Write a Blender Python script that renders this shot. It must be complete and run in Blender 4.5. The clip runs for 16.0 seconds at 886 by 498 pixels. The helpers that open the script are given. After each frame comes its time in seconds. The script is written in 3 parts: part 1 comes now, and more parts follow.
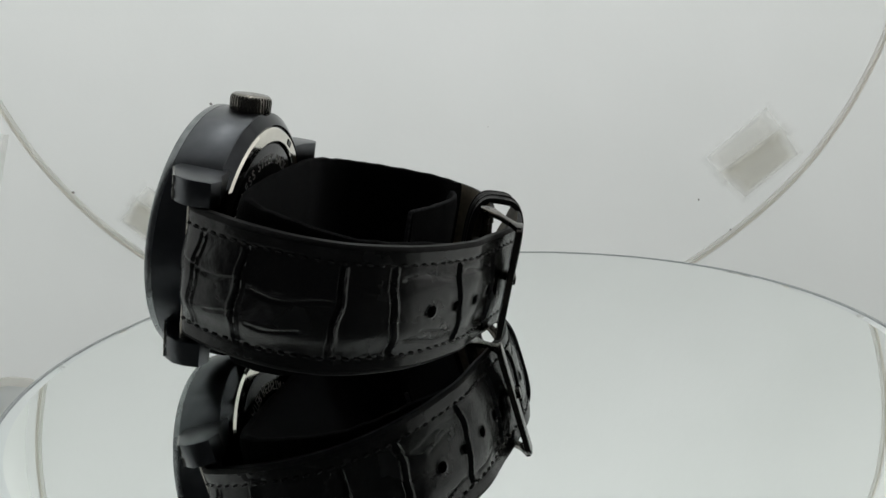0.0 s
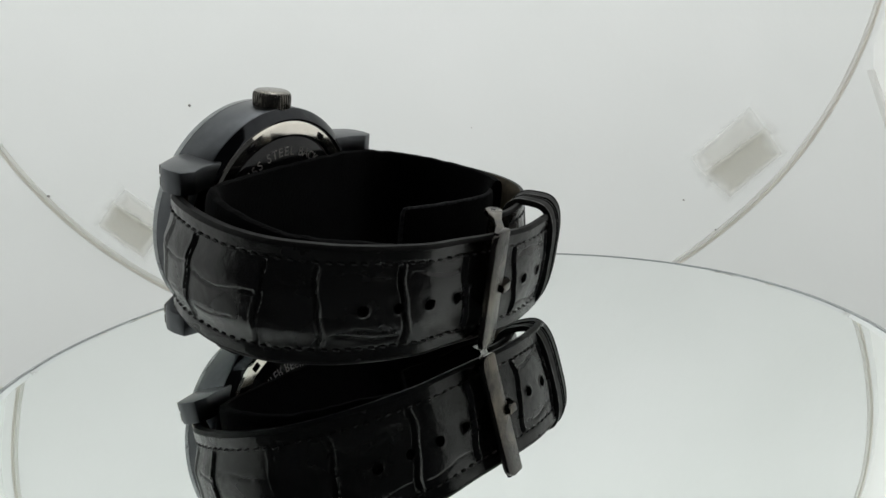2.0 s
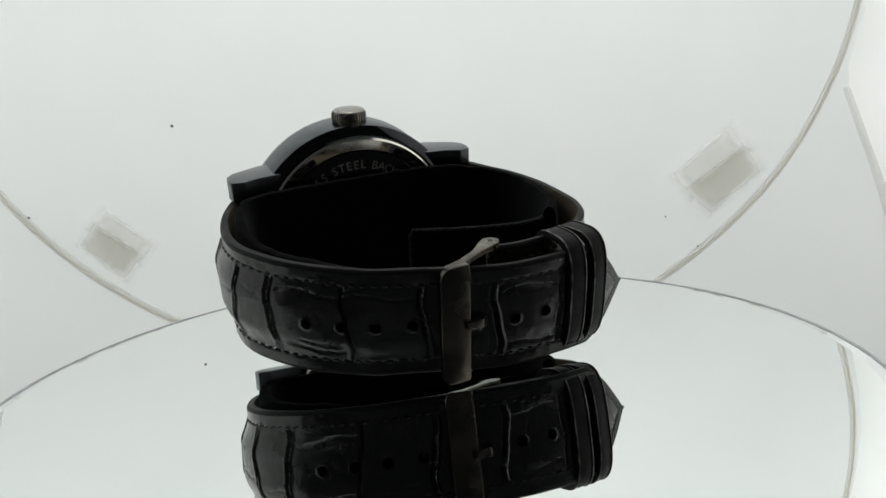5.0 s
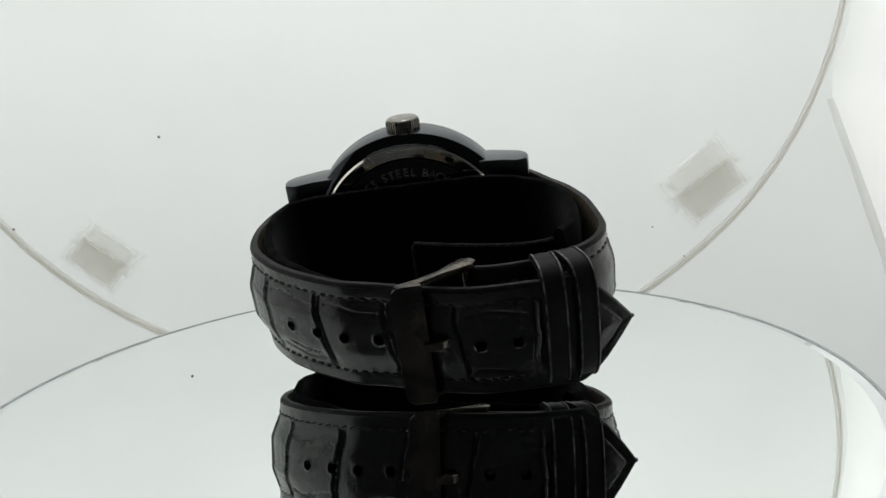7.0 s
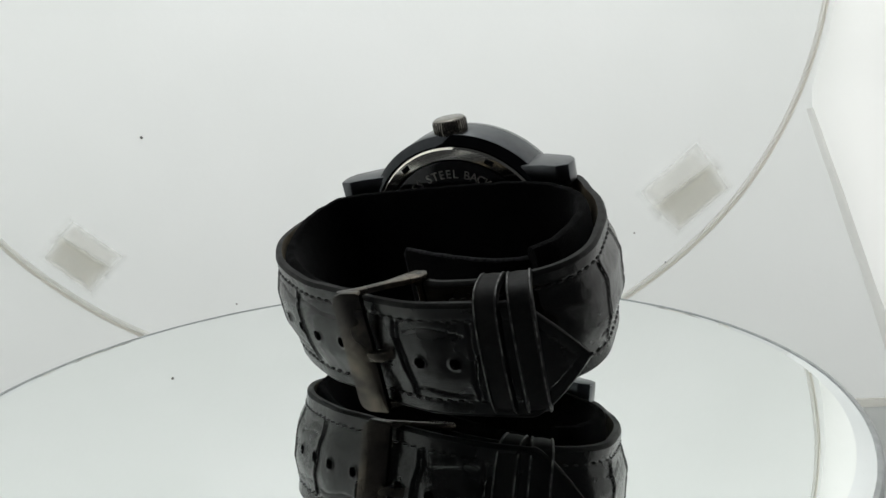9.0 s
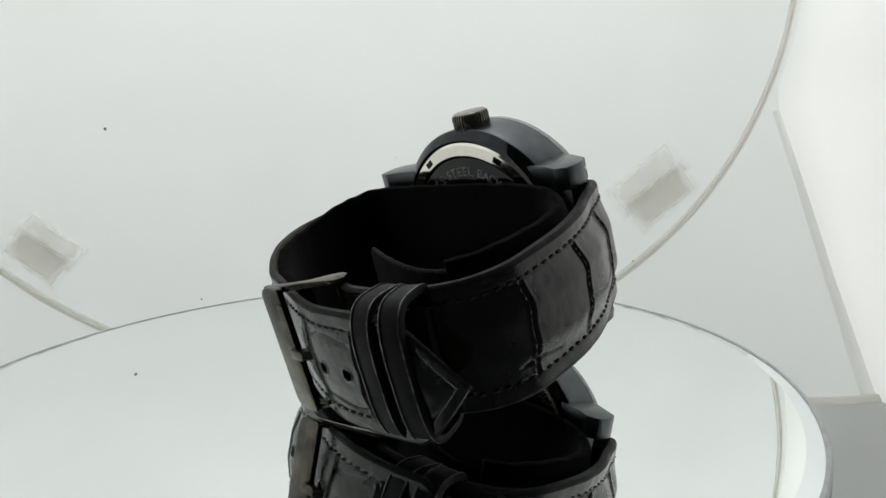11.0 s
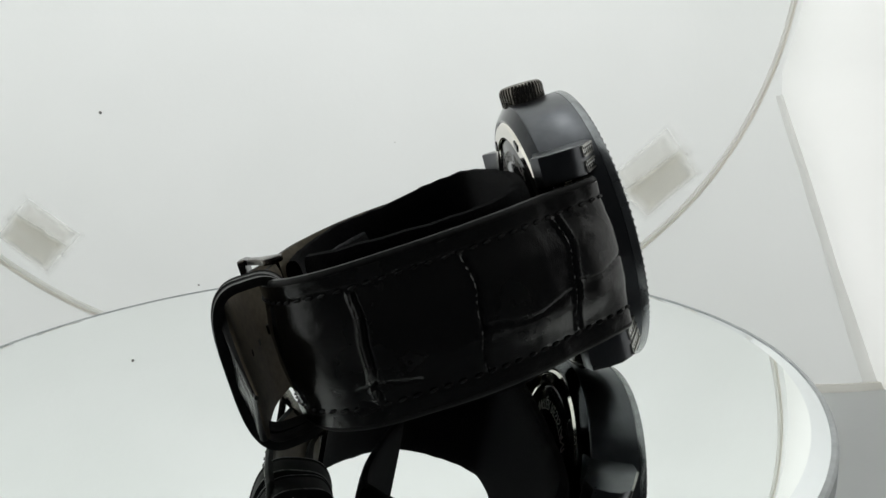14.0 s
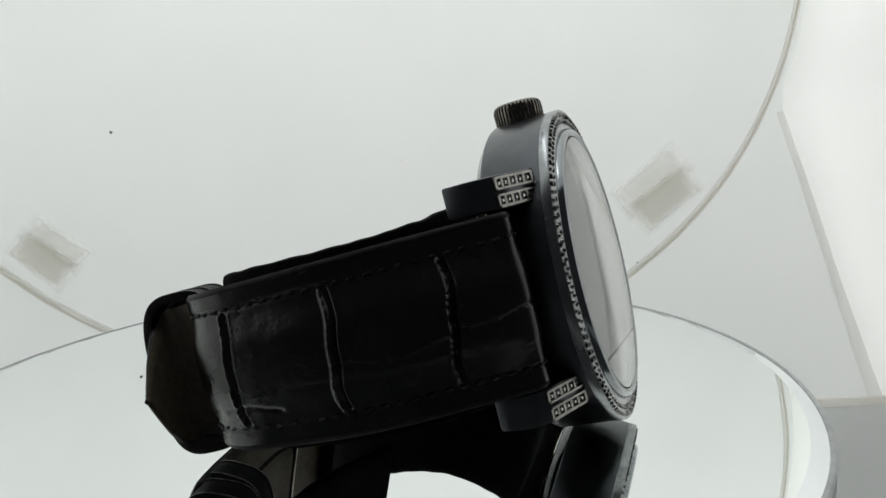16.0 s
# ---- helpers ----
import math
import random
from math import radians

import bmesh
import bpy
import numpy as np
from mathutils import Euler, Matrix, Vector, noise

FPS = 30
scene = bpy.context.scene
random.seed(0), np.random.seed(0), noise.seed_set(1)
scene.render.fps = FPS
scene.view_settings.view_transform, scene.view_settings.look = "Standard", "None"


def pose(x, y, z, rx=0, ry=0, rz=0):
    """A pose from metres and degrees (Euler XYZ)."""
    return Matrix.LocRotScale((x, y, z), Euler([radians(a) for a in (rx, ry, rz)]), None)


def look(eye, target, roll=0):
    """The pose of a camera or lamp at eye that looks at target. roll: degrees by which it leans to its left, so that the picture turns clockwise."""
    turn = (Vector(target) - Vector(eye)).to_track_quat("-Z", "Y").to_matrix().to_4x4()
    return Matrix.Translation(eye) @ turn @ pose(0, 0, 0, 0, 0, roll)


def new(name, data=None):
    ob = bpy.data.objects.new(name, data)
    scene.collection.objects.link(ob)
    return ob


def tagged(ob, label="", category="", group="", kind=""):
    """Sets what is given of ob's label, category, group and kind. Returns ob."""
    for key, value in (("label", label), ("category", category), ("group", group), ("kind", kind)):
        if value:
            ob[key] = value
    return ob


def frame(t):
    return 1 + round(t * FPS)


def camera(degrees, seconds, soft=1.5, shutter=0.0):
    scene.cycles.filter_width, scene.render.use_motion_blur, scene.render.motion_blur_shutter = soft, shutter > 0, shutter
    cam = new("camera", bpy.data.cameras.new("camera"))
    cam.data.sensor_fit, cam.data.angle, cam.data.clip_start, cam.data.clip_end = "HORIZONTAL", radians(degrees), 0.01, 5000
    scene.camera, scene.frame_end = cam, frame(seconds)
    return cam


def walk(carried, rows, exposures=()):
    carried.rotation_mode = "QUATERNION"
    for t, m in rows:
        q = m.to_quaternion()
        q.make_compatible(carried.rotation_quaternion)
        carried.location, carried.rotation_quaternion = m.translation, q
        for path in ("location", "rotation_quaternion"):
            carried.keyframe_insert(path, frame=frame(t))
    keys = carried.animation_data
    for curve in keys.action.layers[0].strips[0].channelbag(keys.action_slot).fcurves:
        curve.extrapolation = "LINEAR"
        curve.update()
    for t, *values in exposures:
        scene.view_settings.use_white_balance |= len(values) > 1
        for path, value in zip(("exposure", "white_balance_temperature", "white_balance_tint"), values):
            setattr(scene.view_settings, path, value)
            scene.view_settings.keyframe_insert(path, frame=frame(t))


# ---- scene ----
# ---------- camera and its way ----------
cam = camera(63.43, 16.0, soft=1.5)
# seconds, yaw, pitch, roll (degrees), eye x, y, z (millimetres)
CAM = [
    (0.0, -1.36, -12.01, -3.78, -3.36, -121.83, 44.50),
    (0.5, -1.64, -12.12, -3.85, -3.20, -122.07, 45.70),
    (1.0, -1.81, -11.51, -3.91, -2.91, -121.64, 45.28),
    (1.5, -2.43, -11.51, -3.88, -2.44, -120.70, 44.63),
    (2.0, -2.48, -11.77, -3.96, -2.33, -118.79, 43.15),
    (2.5, -2.29, -11.92, -4.20, -2.57, -118.58, 42.77),
    (3.0, -2.10, -12.03, -4.25, -2.51, -119.00, 43.17),
    (3.5, -2.28, -12.01, -4.02, -2.62, -119.34, 43.66),
    (4.0, -2.56, -11.61, -4.04, -2.55, -119.47, 44.68),
    (4.5, -3.19, -11.01, -3.98, -1.87, -118.56, 44.63),
    (5.0, -3.72, -10.73, -4.21, -1.64, -118.79, 44.81),
    (7.5, -4.69, -10.07, -4.09, -0.50, -118.88, 45.82),
    (8.0, -4.80, -10.16, -3.89, -0.35, -119.01, 46.02),
    (8.5, -5.32, -9.86, -3.72, -0.44, -118.32, 45.85),
    (9.0, -5.71, -9.90, -3.42, 0.38, -119.42, 45.80),
    (9.5, -6.41, -10.28, -3.42, 1.10, -118.54, 45.41),
    (10.0, -7.02, -10.16, -2.89, 1.96, -119.28, 46.03),
    (12.5, -8.08, -10.61, -2.48, 3.53, -118.02, 44.98),
    (13.0, -8.01, -10.62, -2.32, 3.72, -117.74, 44.84),
    (13.5, -7.78, -10.56, -2.53, 3.67, -117.09, 43.67),
    (14.0, -7.62, -11.09, -2.42, 3.69, -116.82, 43.69),
    (14.5, -7.94, -10.55, -2.35, 3.81, -117.73, 44.10),
    (15.0, -7.60, -10.32, -2.81, 3.72, -118.48, 43.84),
    (15.5, -7.50, -10.22, -2.75, 3.68, -119.16, 44.30),
    (16.0, -7.30, -9.83, -2.72, 3.16, -119.47, 44.40),
]


def cam_pose(yaw, pitch, roll, x, y, z):
    return pose(x / 1000, y / 1000, z / 1000, 90 + pitch, 0, yaw) @ pose(0, 0, 0, 0, 0, roll)


walk(cam, [(t, cam_pose(*row)) for t, *row in CAM], [(0.0, -0.22), (2.0, -0.04), (3.5, 0.01), (5.0, 0.08), (7.5, 0.13), (9.0, 0.08), (12.5, 0.06), (14.5, 0.1), (16.0, 0.03)])

# ---------- light ----------
world = bpy.data.worlds.new("room_light")
scene.world = world
world.use_nodes = True
wbg = world.node_tree.nodes["Background"]
wbg.inputs[0].default_value = (0.9, 0.95, 1.0, 1)
wbg.inputs[1].default_value = 0.035


def lamp(name, eye, target, size, watts, colour):
    d = bpy.data.lights.new(name, "AREA")
    d.shape, d.size, d.energy, d.color = "SQUARE", size, watts, colour
    ob = new(name, d)
    ob.matrix_world = look(eye, target)
    return tagged(ob, "soft studio lamp shining through the white tent fabric", "lamp")


lamp("studio_lamp", (0.0, 0.72, 0.32), (0, 0.14, 0.13), 0.62, 7.8, (0.98, 1.0, 0.985))
lamp("studio_lamp", (0.56, 0.10, 0.17), (0, 0.10, 0.09), 0.34, 2.7, (1.0, 0.985, 0.97))
lamp("studio_lamp", (-0.56, 0.10, 0.17), (0, 0.10, 0.09), 0.34, 2.5, (0.98, 1.0, 0.985))
lamp("studio_lamp", (0.0, 0.12, 0.70), (0, 0.08, 0.0), 0.36, 4.1, (0.97, 0.99, 1.0))

# ---------- materials ----------


def base_mat(name):
    m = bpy.data.materials.new(name)
    m.use_nodes = True
    nt = m.node_tree
    return m, nt, nt.nodes["Principled BSDF"]


def add_noise(nt, scale, detail=4.0, rough=0.55):
    tc = nt.nodes.new("ShaderNodeTexCoord")
    n = nt.nodes.new("ShaderNodeTexNoise")
    n.inputs["Scale"].default_value, n.inputs["Detail"].default_value = scale, detail
    n.inputs["Roughness"].default_value = rough
    nt.links.new(tc.outputs["Object"], n.inputs["Vector"])
    return n


def ramp(nt, src, lo, hi, c0, c1):
    r = nt.nodes.new("ShaderNodeValToRGB")
    e = r.color_ramp.elements
    e[0].position, e[1].position = lo, hi
    e[0].color, e[1].color = (*c0, 1), (*c1, 1)
    nt.links.new(src, r.inputs[0])
    return r


def add_bump(nt, bsdf, src, strength, dist):
    b = nt.nodes.new("ShaderNodeBump")
    b.inputs["Strength"].default_value, b.inputs["Distance"].default_value = strength, dist
    nt.links.new(src, b.inputs["Height"])
    nt.links.new(b.outputs[0], bsdf.inputs["Normal"])


def simple(name, c0, c1, rough=0.5, metal=0.0, scale=900, bump=0.0, dist=0.0001, rough2=None, lo=0.35, hi=0.65, spec=0.5):
    m, nt, b = base_mat(name)
    n = add_noise(nt, scale)
    r = ramp(nt, n.outputs["Fac"], lo, hi, c0, c1)
    nt.links.new(r.outputs[0], b.inputs["Base Color"])
    b.inputs["Metallic"].default_value = metal
    b.inputs["Specular IOR Level"].default_value = spec
    n2 = add_noise(nt, scale * 0.23)
    rr = ramp(nt, n2.outputs["Fac"], 0.3, 0.7, (rough,) * 3, ((rough2 or rough),) * 3)
    nt.links.new(rr.outputs[0], b.inputs["Roughness"])
    if bump:
        add_bump(nt, b, n.outputs["Fac"], bump, dist)
    return m


def fabric(name, c0, c1, through_part=0.45):
    """Thin white tent cloth: it scatters light back and lets some through."""
    m, nt, b = base_mat(name)
    nt.nodes.remove(b)
    out = nt.nodes["Material Output"]
    n = add_noise(nt, 9, 3)
    r = ramp(nt, n.outputs["Fac"], 0.3, 0.7, c0, c1)
    d, t, mix = (nt.nodes.new("ShaderNodeBsdf" + k) for k in ("Diffuse", "Translucent", "Diffuse"))
    nt.nodes.remove(mix)
    mix = nt.nodes.new("ShaderNodeMixShader")
    mix.inputs[0].default_value = through_part
    fine = add_noise(nt, 60, 5)
    bp = nt.nodes.new("ShaderNodeBump")
    bp.inputs["Strength"].default_value, bp.inputs["Distance"].default_value = 0.10, 0.004
    nt.links.new(fine.outputs["Fac"], bp.inputs["Height"])
    for s in (d, t):
        nt.links.new(r.outputs[0], s.inputs["Color"])
    nt.links.new(bp.outputs[0], d.inputs["Normal"])
    nt.links.new(d.outputs[0], mix.inputs[1])
    nt.links.new(t.outputs[0], mix.inputs[2])
    nt.links.new(mix.outputs[0], out.inputs["Surface"])
    return m


CLOTH = fabric("white_tent_cloth", (0.80, 0.815, 0.80), (0.84, 0.85, 0.84))
def tab_cloth(name, c0, c1):
    """A tab behind the tent cloth, its blurred shade put into colour that fades outwards."""
    m = fabric(name, c0, c1, 0.6)
    nt = m.node_tree
    at = nt.nodes.new("ShaderNodeAttribute")
    at.attribute_name = "inside"
    clear, mix = nt.nodes.new("ShaderNodeBsdfTransparent"), nt.nodes.new("ShaderNodeMixShader")
    out = nt.nodes["Material Output"]
    body = out.inputs["Surface"].links[0].from_socket
    nt.links.new(at.outputs["Fac"], mix.inputs[0])
    nt.links.new(clear.outputs[0], mix.inputs[1])
    nt.links.new(body, mix.inputs[2])
    nt.links.new(mix.outputs[0], out.inputs["Surface"])
    return m


CLOTH_PATCH = tab_cloth("tab_shade_patch", (0.79, 0.775, 0.72), (0.84, 0.825, 0.77))
CLOTH_PATCH_PALE = tab_cloth("pale_patch", (0.93, 0.92, 0.89), (0.96, 0.955, 0.925))
PIPING = fabric("beige_piping", (0.88, 0.86, 0.815), (0.93, 0.91, 0.87), 0.66)
BINDING = fabric("pale_binding", (0.94, 0.935, 0.915), (0.97, 0.965, 0.95), 0.7)
SPECK = simple("dust_speck", (0.22, 0.21, 0.20), (0.34, 0.32, 0.30), 0.9)

MIRROR, _nt, _b = base_mat("mirror_glass")
_n = add_noise(_nt, 40)
_r = ramp(_nt, _n.outputs["Fac"], 0.3, 0.7, (0.885, 0.915, 0.90), (0.90, 0.925, 0.915))
_nt.links.new(_r.outputs[0], _b.inputs["Base Color"])
_b.inputs["Metallic"].default_value, _b.inputs["Roughness"].default_value = 1.0, 0.0
BEVEL = simple("mirror_bevel", (0.80, 0.84, 0.85), (0.84, 0.87, 0.88), 0.04, 1.0, 60)
RIM = simple("ground_glass_rim", (0.42, 0.44, 0.445), (0.52, 0.54, 0.545), 0.4, 0.2, 400)
PLASTIC = simple("white_plastic", (0.70, 0.70, 0.69), (0.76, 0.76, 0.75), 0.4, 0.0, 200)

GUNMETAL = simple("black_plated_steel", (0.085, 0.089, 0.095), (0.105, 0.109, 0.115), 0.27, 1.0, 300, rough2=0.34)
POLISHED = simple("polished_black_steel", (0.03, 0.031, 0.034), (0.04, 0.042, 0.045), 0.05, 1.0, 300, rough2=0.1)
CROWN_METAL = simple("gunmetal_crown", (0.20, 0.19, 0.17), (0.27, 0.25, 0.22), 0.22, 1.0, 700, rough2=0.3)
BUCKLE_METAL = simple("worn_gunmetal_buckle", (0.05, 0.046, 0.043), (0.145, 0.125, 0.10), 0.16, 1.0, 170, 0.10, 0.00006, rough2=0.32, lo=0.38, hi=0.62)
STEEL = simple("polished_steel", (0.80, 0.76, 0.68), (0.88, 0.84, 0.77), 0.06, 1.0, 260, rough2=0.1)
BACKPLATE = simple("dark_brushed_back", (0.016, 0.016, 0.017), (0.024, 0.024, 0.025), 0.12, 0.6, 1200, 0.03, 0.00003)
LETTER = simple("etched_letters", (0.26, 0.25, 0.23), (0.4, 0.385, 0.36), 0.45, 0.6, 900)
BEZEL_TOP = simple("steel_bezel_face", (0.20, 0.21, 0.215), (0.28, 0.29, 0.295), 0.18, 1.0, 500, rough2=0.3)
STONE, _nt, _b = base_mat("smoky_stone")
_oi = _nt.nodes.new("ShaderNodeObjectInfo")
_r = ramp(_nt, _oi.outputs["Random"], 0.15, 0.95, (0.012, 0.012, 0.013), (0.34, 0.34, 0.33))
_nt.links.new(_r.outputs[0], _b.inputs["Base Color"])
_b.inputs["Metallic"].default_value, _b.inputs["Roughness"].default_value = 0.85, 0.14
LUG_STONE = simple("bright_stone", (0.30, 0.30, 0.29), (0.80, 0.80, 0.78), 0.1, 0.9, 1500)
RING_STEEL = simple("dark_polished_ring", (0.21, 0.225, 0.235), (0.27, 0.285, 0.295), 0.12, 1.0, 300, rough2=0.2)
PLATE_SILVER = simple("silver_setting", (0.30, 0.295, 0.275), (0.42, 0.41, 0.38), 0.28, 1.0, 600)
DIAL = simple("pale_dial", (0.74, 0.73, 0.69), (0.82, 0.81, 0.77), 0.35, 0.1, 120)
VELVET = simple("black_velvet", (0.0010, 0.0010, 0.0012), (0.0022, 0.0022, 0.0026), 1.0, 0.0, 3000, 0.5, 0.0004, spec=0.0)
VELVET.node_tree.nodes["Principled BSDF"].inputs["Sheen Weight"].default_value = 0.06
LINING = simple("tan_leather_lining", (0.065, 0.051, 0.031), (0.10, 0.078, 0.048), 0.7, 0.0, 900, 0.2, 0.0001)
# greyer than the velvet: the sheen along the flap's edge is put into this colour
HEM = simple("sheen_grey_hem", (0.010, 0.010, 0.011), (0.028, 0.028, 0.030), 0.95, 0.0, 1500, 0.4, 0.0003, spec=0.1)
THREAD = simple("black_thread", (0.006, 0.006, 0.006), (0.012, 0.012, 0.012), 0.55, 0.0, 2500, 0.3, 0.0001)
EDGE = simple("black_leather_edge", (0.005, 0.005, 0.005), (0.010, 0.0095, 0.009), 0.42, 0.0, 1200, 0.3, 0.0001, rough2=0.58, spec=0.14)

WORN = simple("worn_grey_leather_edge", (0.012, 0.012, 0.012), (0.16, 0.155, 0.15), 0.4, 0.0, 700, 0.3, 0.0001, lo=0.42, hi=0.62)

LEATHER, _nt, _b = base_mat("black_embossed_leather")
_n = add_noise(_nt, 260, 5)
_r = ramp(_nt, _n.outputs["Fac"], 0.3, 0.75, (0.0045, 0.0043, 0.004), (0.0095, 0.009, 0.008))
_nt.links.new(_r.outputs[0], _b.inputs["Base Color"])
_n2 = add_noise(_nt, 110, 4)
_r2 = ramp(_nt, _n2.outputs["Fac"], 0.3, 0.7, (0.16,) * 3, (0.32,) * 3)
_nt.links.new(_r2.outputs[0], _b.inputs["Roughness"])
_n3 = add_noise(_nt, 1700, 6)
_n4 = add_noise(_nt, 420, 5, 0.7)
_mix = _nt.nodes.new("ShaderNodeMath")
_mix.operation = "MULTIPLY_ADD"
_mix.inputs[1].default_value = 0.8
_nt.links.new(_n4.outputs["Fac"], _mix.inputs[0])
_nt.links.new(_n3.outputs["Fac"], _mix.inputs[2])
add_bump(_nt, _b, _mix.outputs[0], 0.26, 0.00014)
_b.inputs["Specular IOR Level"].default_value = 0.46

GLASS, _nt, _b = base_mat("watch_crystal")
_b.inputs["Base Color"].default_value = (1, 1, 1, 1)
_b.inputs["Roughness"].default_value = 0.0
_b.inputs["Transmission Weight"].default_value = 1.0
_b.inputs["IOR"].default_value = 1.5

# ---------- mesh helpers (millimetres in, metres out) ----------
MM = 0.001


def part(name, bm, material, parent=None, label="", smooth=True, kind=""):
    me = bpy.data.meshes.new(name)
    bmesh.ops.recalc_face_normals(bm, faces=bm.faces)
    bm.to_mesh(me)
    bm.free()
    mats = material if isinstance(material, (list, tuple)) else [material]
    for m in mats:
        me.materials.append(m)
    if smooth:
        me.shade_smooth()
        me.set_sharp_from_angle(angle=radians(38))
    ob = new(name, me)
    if parent is not None:
        ob.parent = parent
    return tagged(ob, label, kind=kind)


def scaled(bm):
    bmesh.ops.scale(bm, vec=(MM, MM, MM), verts=bm.verts)
    return bm


def lathe_y(profile, n=128, closed=False):
    """A body of revolution round the y axis; profile is (r, y) in millimetres."""
    bm = bmesh.new()
    rings = []
    for r, y in profile:
        if r < 1e-6:
            rings.append([bm.verts.new((0, y, 0))])
        else:
            rings.append([bm.verts.new((r * math.cos(2 * math.pi * k / n), y, r * math.sin(2 * math.pi * k / n))) for k in range(n)])
    pairs = list(zip(rings, rings[1:]))
    if closed:
        pairs.append((rings[-1], rings[0]))
    for a, b in pairs:
        for k in range(n):
            q = (k + 1) % n
            if len(a) == 1:
                bm.faces.new((a[0], b[k], b[q]))
            elif len(b) == 1:
                bm.faces.new((a[k], b[0], a[q]))
            else:
                bm.faces.new((a[k], b[k], b[q], a[q]))
    return scaled(bm)


def bevelled(bm, width, segments=2, angle=30):
    edges = [e for e in bm.edges if e.is_manifold and e.calc_face_angle(0) > radians(angle)]
    bmesh.ops.bevel(bm, geom=edges, offset=width, segments=segments, profile=0.6, affect="EDGES", clamp_overlap=True)
    return bm


def box_bm(x0, x1, y0, y1, z0, z1, bevel=0.0, segments=2):
    bm = bmesh.new()
    bmesh.ops.create_cube(bm, size=1)
    for v in bm.verts:
        v.co = ((x0 + x1) / 2 + v.co.x * (x1 - x0), (y0 + y1) / 2 + v.co.y * (y1 - y0), (z0 + z1) / 2 + v.co.z * (z1 - z0))
    if bevel:
        bevelled(bm, bevel, segments)
    return scaled(bm)


def prism_z(outline, z0, z1, bevel=0.0, segments=2):
    """An outline in x, y raised from z0 to z1."""
    bm = bmesh.new()
    lo = [bm.verts.new((x, y, z0)) for x, y in outline]
    hi = [bm.verts.new((x, y, z1)) for x, y in outline]
    bm.faces.new(lo[::-1])
    bm.faces.new(hi)
    n = len(outline)
    for k in range(n):
        bm.faces.new((lo[k], lo[(k + 1) % n], hi[(k + 1) % n], hi[k]))
    bmesh.ops.recalc_face_normals(bm, faces=bm.faces)
    if bevel:
        bevelled(bm, bevel, segments)
    return scaled(bm)


def spline(points, step):
    """Even points on a smooth curve through the given ones: (x, y), (tangent), s."""
    p = [Vector(q) for q in points]
    p = [p[0] * 2 - p[1]] + p + [p[-1] * 2 - p[-2]]
    fine = []
    for i in range(1, len(p) - 2):
        for k in range(24):
            t = k / 24
            a, b, c, d = p[i - 1], p[i], p[i + 1], p[i + 2]
            fine.append(0.5 * ((2 * b) + (c - a) * t + (2 * a - 5 * b + 4 * c - d) * t * t + (3 * b - a - 3 * c + d) * t ** 3))
    fine.append(p[-2])
    s = [0.0]
    for a, b in zip(fine, fine[1:]):
        s.append(s[-1] + (b - a).length)
    n = max(2, int(round(s[-1] / step)) + 1)
    out, j = [], 0
    for k in range(n):
        want = s[-1] * k / (n - 1)
        while j < len(s) - 2 and s[j + 1] < want:
            j += 1
        f = (want - s[j]) / max(1e-9, s[j + 1] - s[j])
        out.append((fine[j].lerp(fine[j + 1], f), want))
    res = []
    for k, (q, want) in enumerate(out):
        a, b = out[max(0, k - 1)][0], out[min(n - 1, k + 1)][0]
        res.append((q, (b - a).normalized(), want))
    return res


def smoothstep(a, b, x):
    t = min(1.0, max(0.0, (x - a) / (b - a)))
    return t * t * (3 - 2 * t)


# ---------- the tent ----------
BN = Vector((0.0, 1.0, -0.22)).normalized()
LEAN = Matrix.Rotation(radians(-0.38), 3, BN)
BE1 = LEAN @ Vector((1.0, 0.0, 0.0))
BE2 = BE1.cross(BN).normalized()
BO = Vector((0.0, 0.1528, -0.0009))
TENT = 0.97
RING_A, RING_B, RING_R = 10.0, 151.2, 201.6
WALL_A = 11.6
FLOOR_Z = -0.0745


def back(a, b, out=0.0):
    """A place on the tent's back panel, a to the right and b up it, out towards the camera (millimetres)."""
    return BO + BE1 * (a * TENT * MM) + BE2 * (b * TENT * MM) - BN * (out * MM)


def wrinkle(v, amount, scale=14.0):
    return (noise.noise(v * scale) + 0.5 * noise.noise(v * scale * 2.7)) * amount


def on_cloth(a, b, out=0.0):
    """A place on the creased cloth of the back panel."""
    q = back(a, b)
    return q - BN * (wrinkle(q, 0.0013) + wrinkle(q + Vector((3, 1, 2)), 0.0022, 5.0) + out * MM)


def sheet(rows_of_points):
    bm = bmesh.new()
    grid = [[bm.verts.new(q) for q in row] for row in rows_of_points]
    for r0, r1 in zip(grid, grid[1:]):
        for k in range(len(r0) - 1):
            bm.faces.new((r0[k], r0[k + 1], r1[k + 1], r1[k]))
    return bm


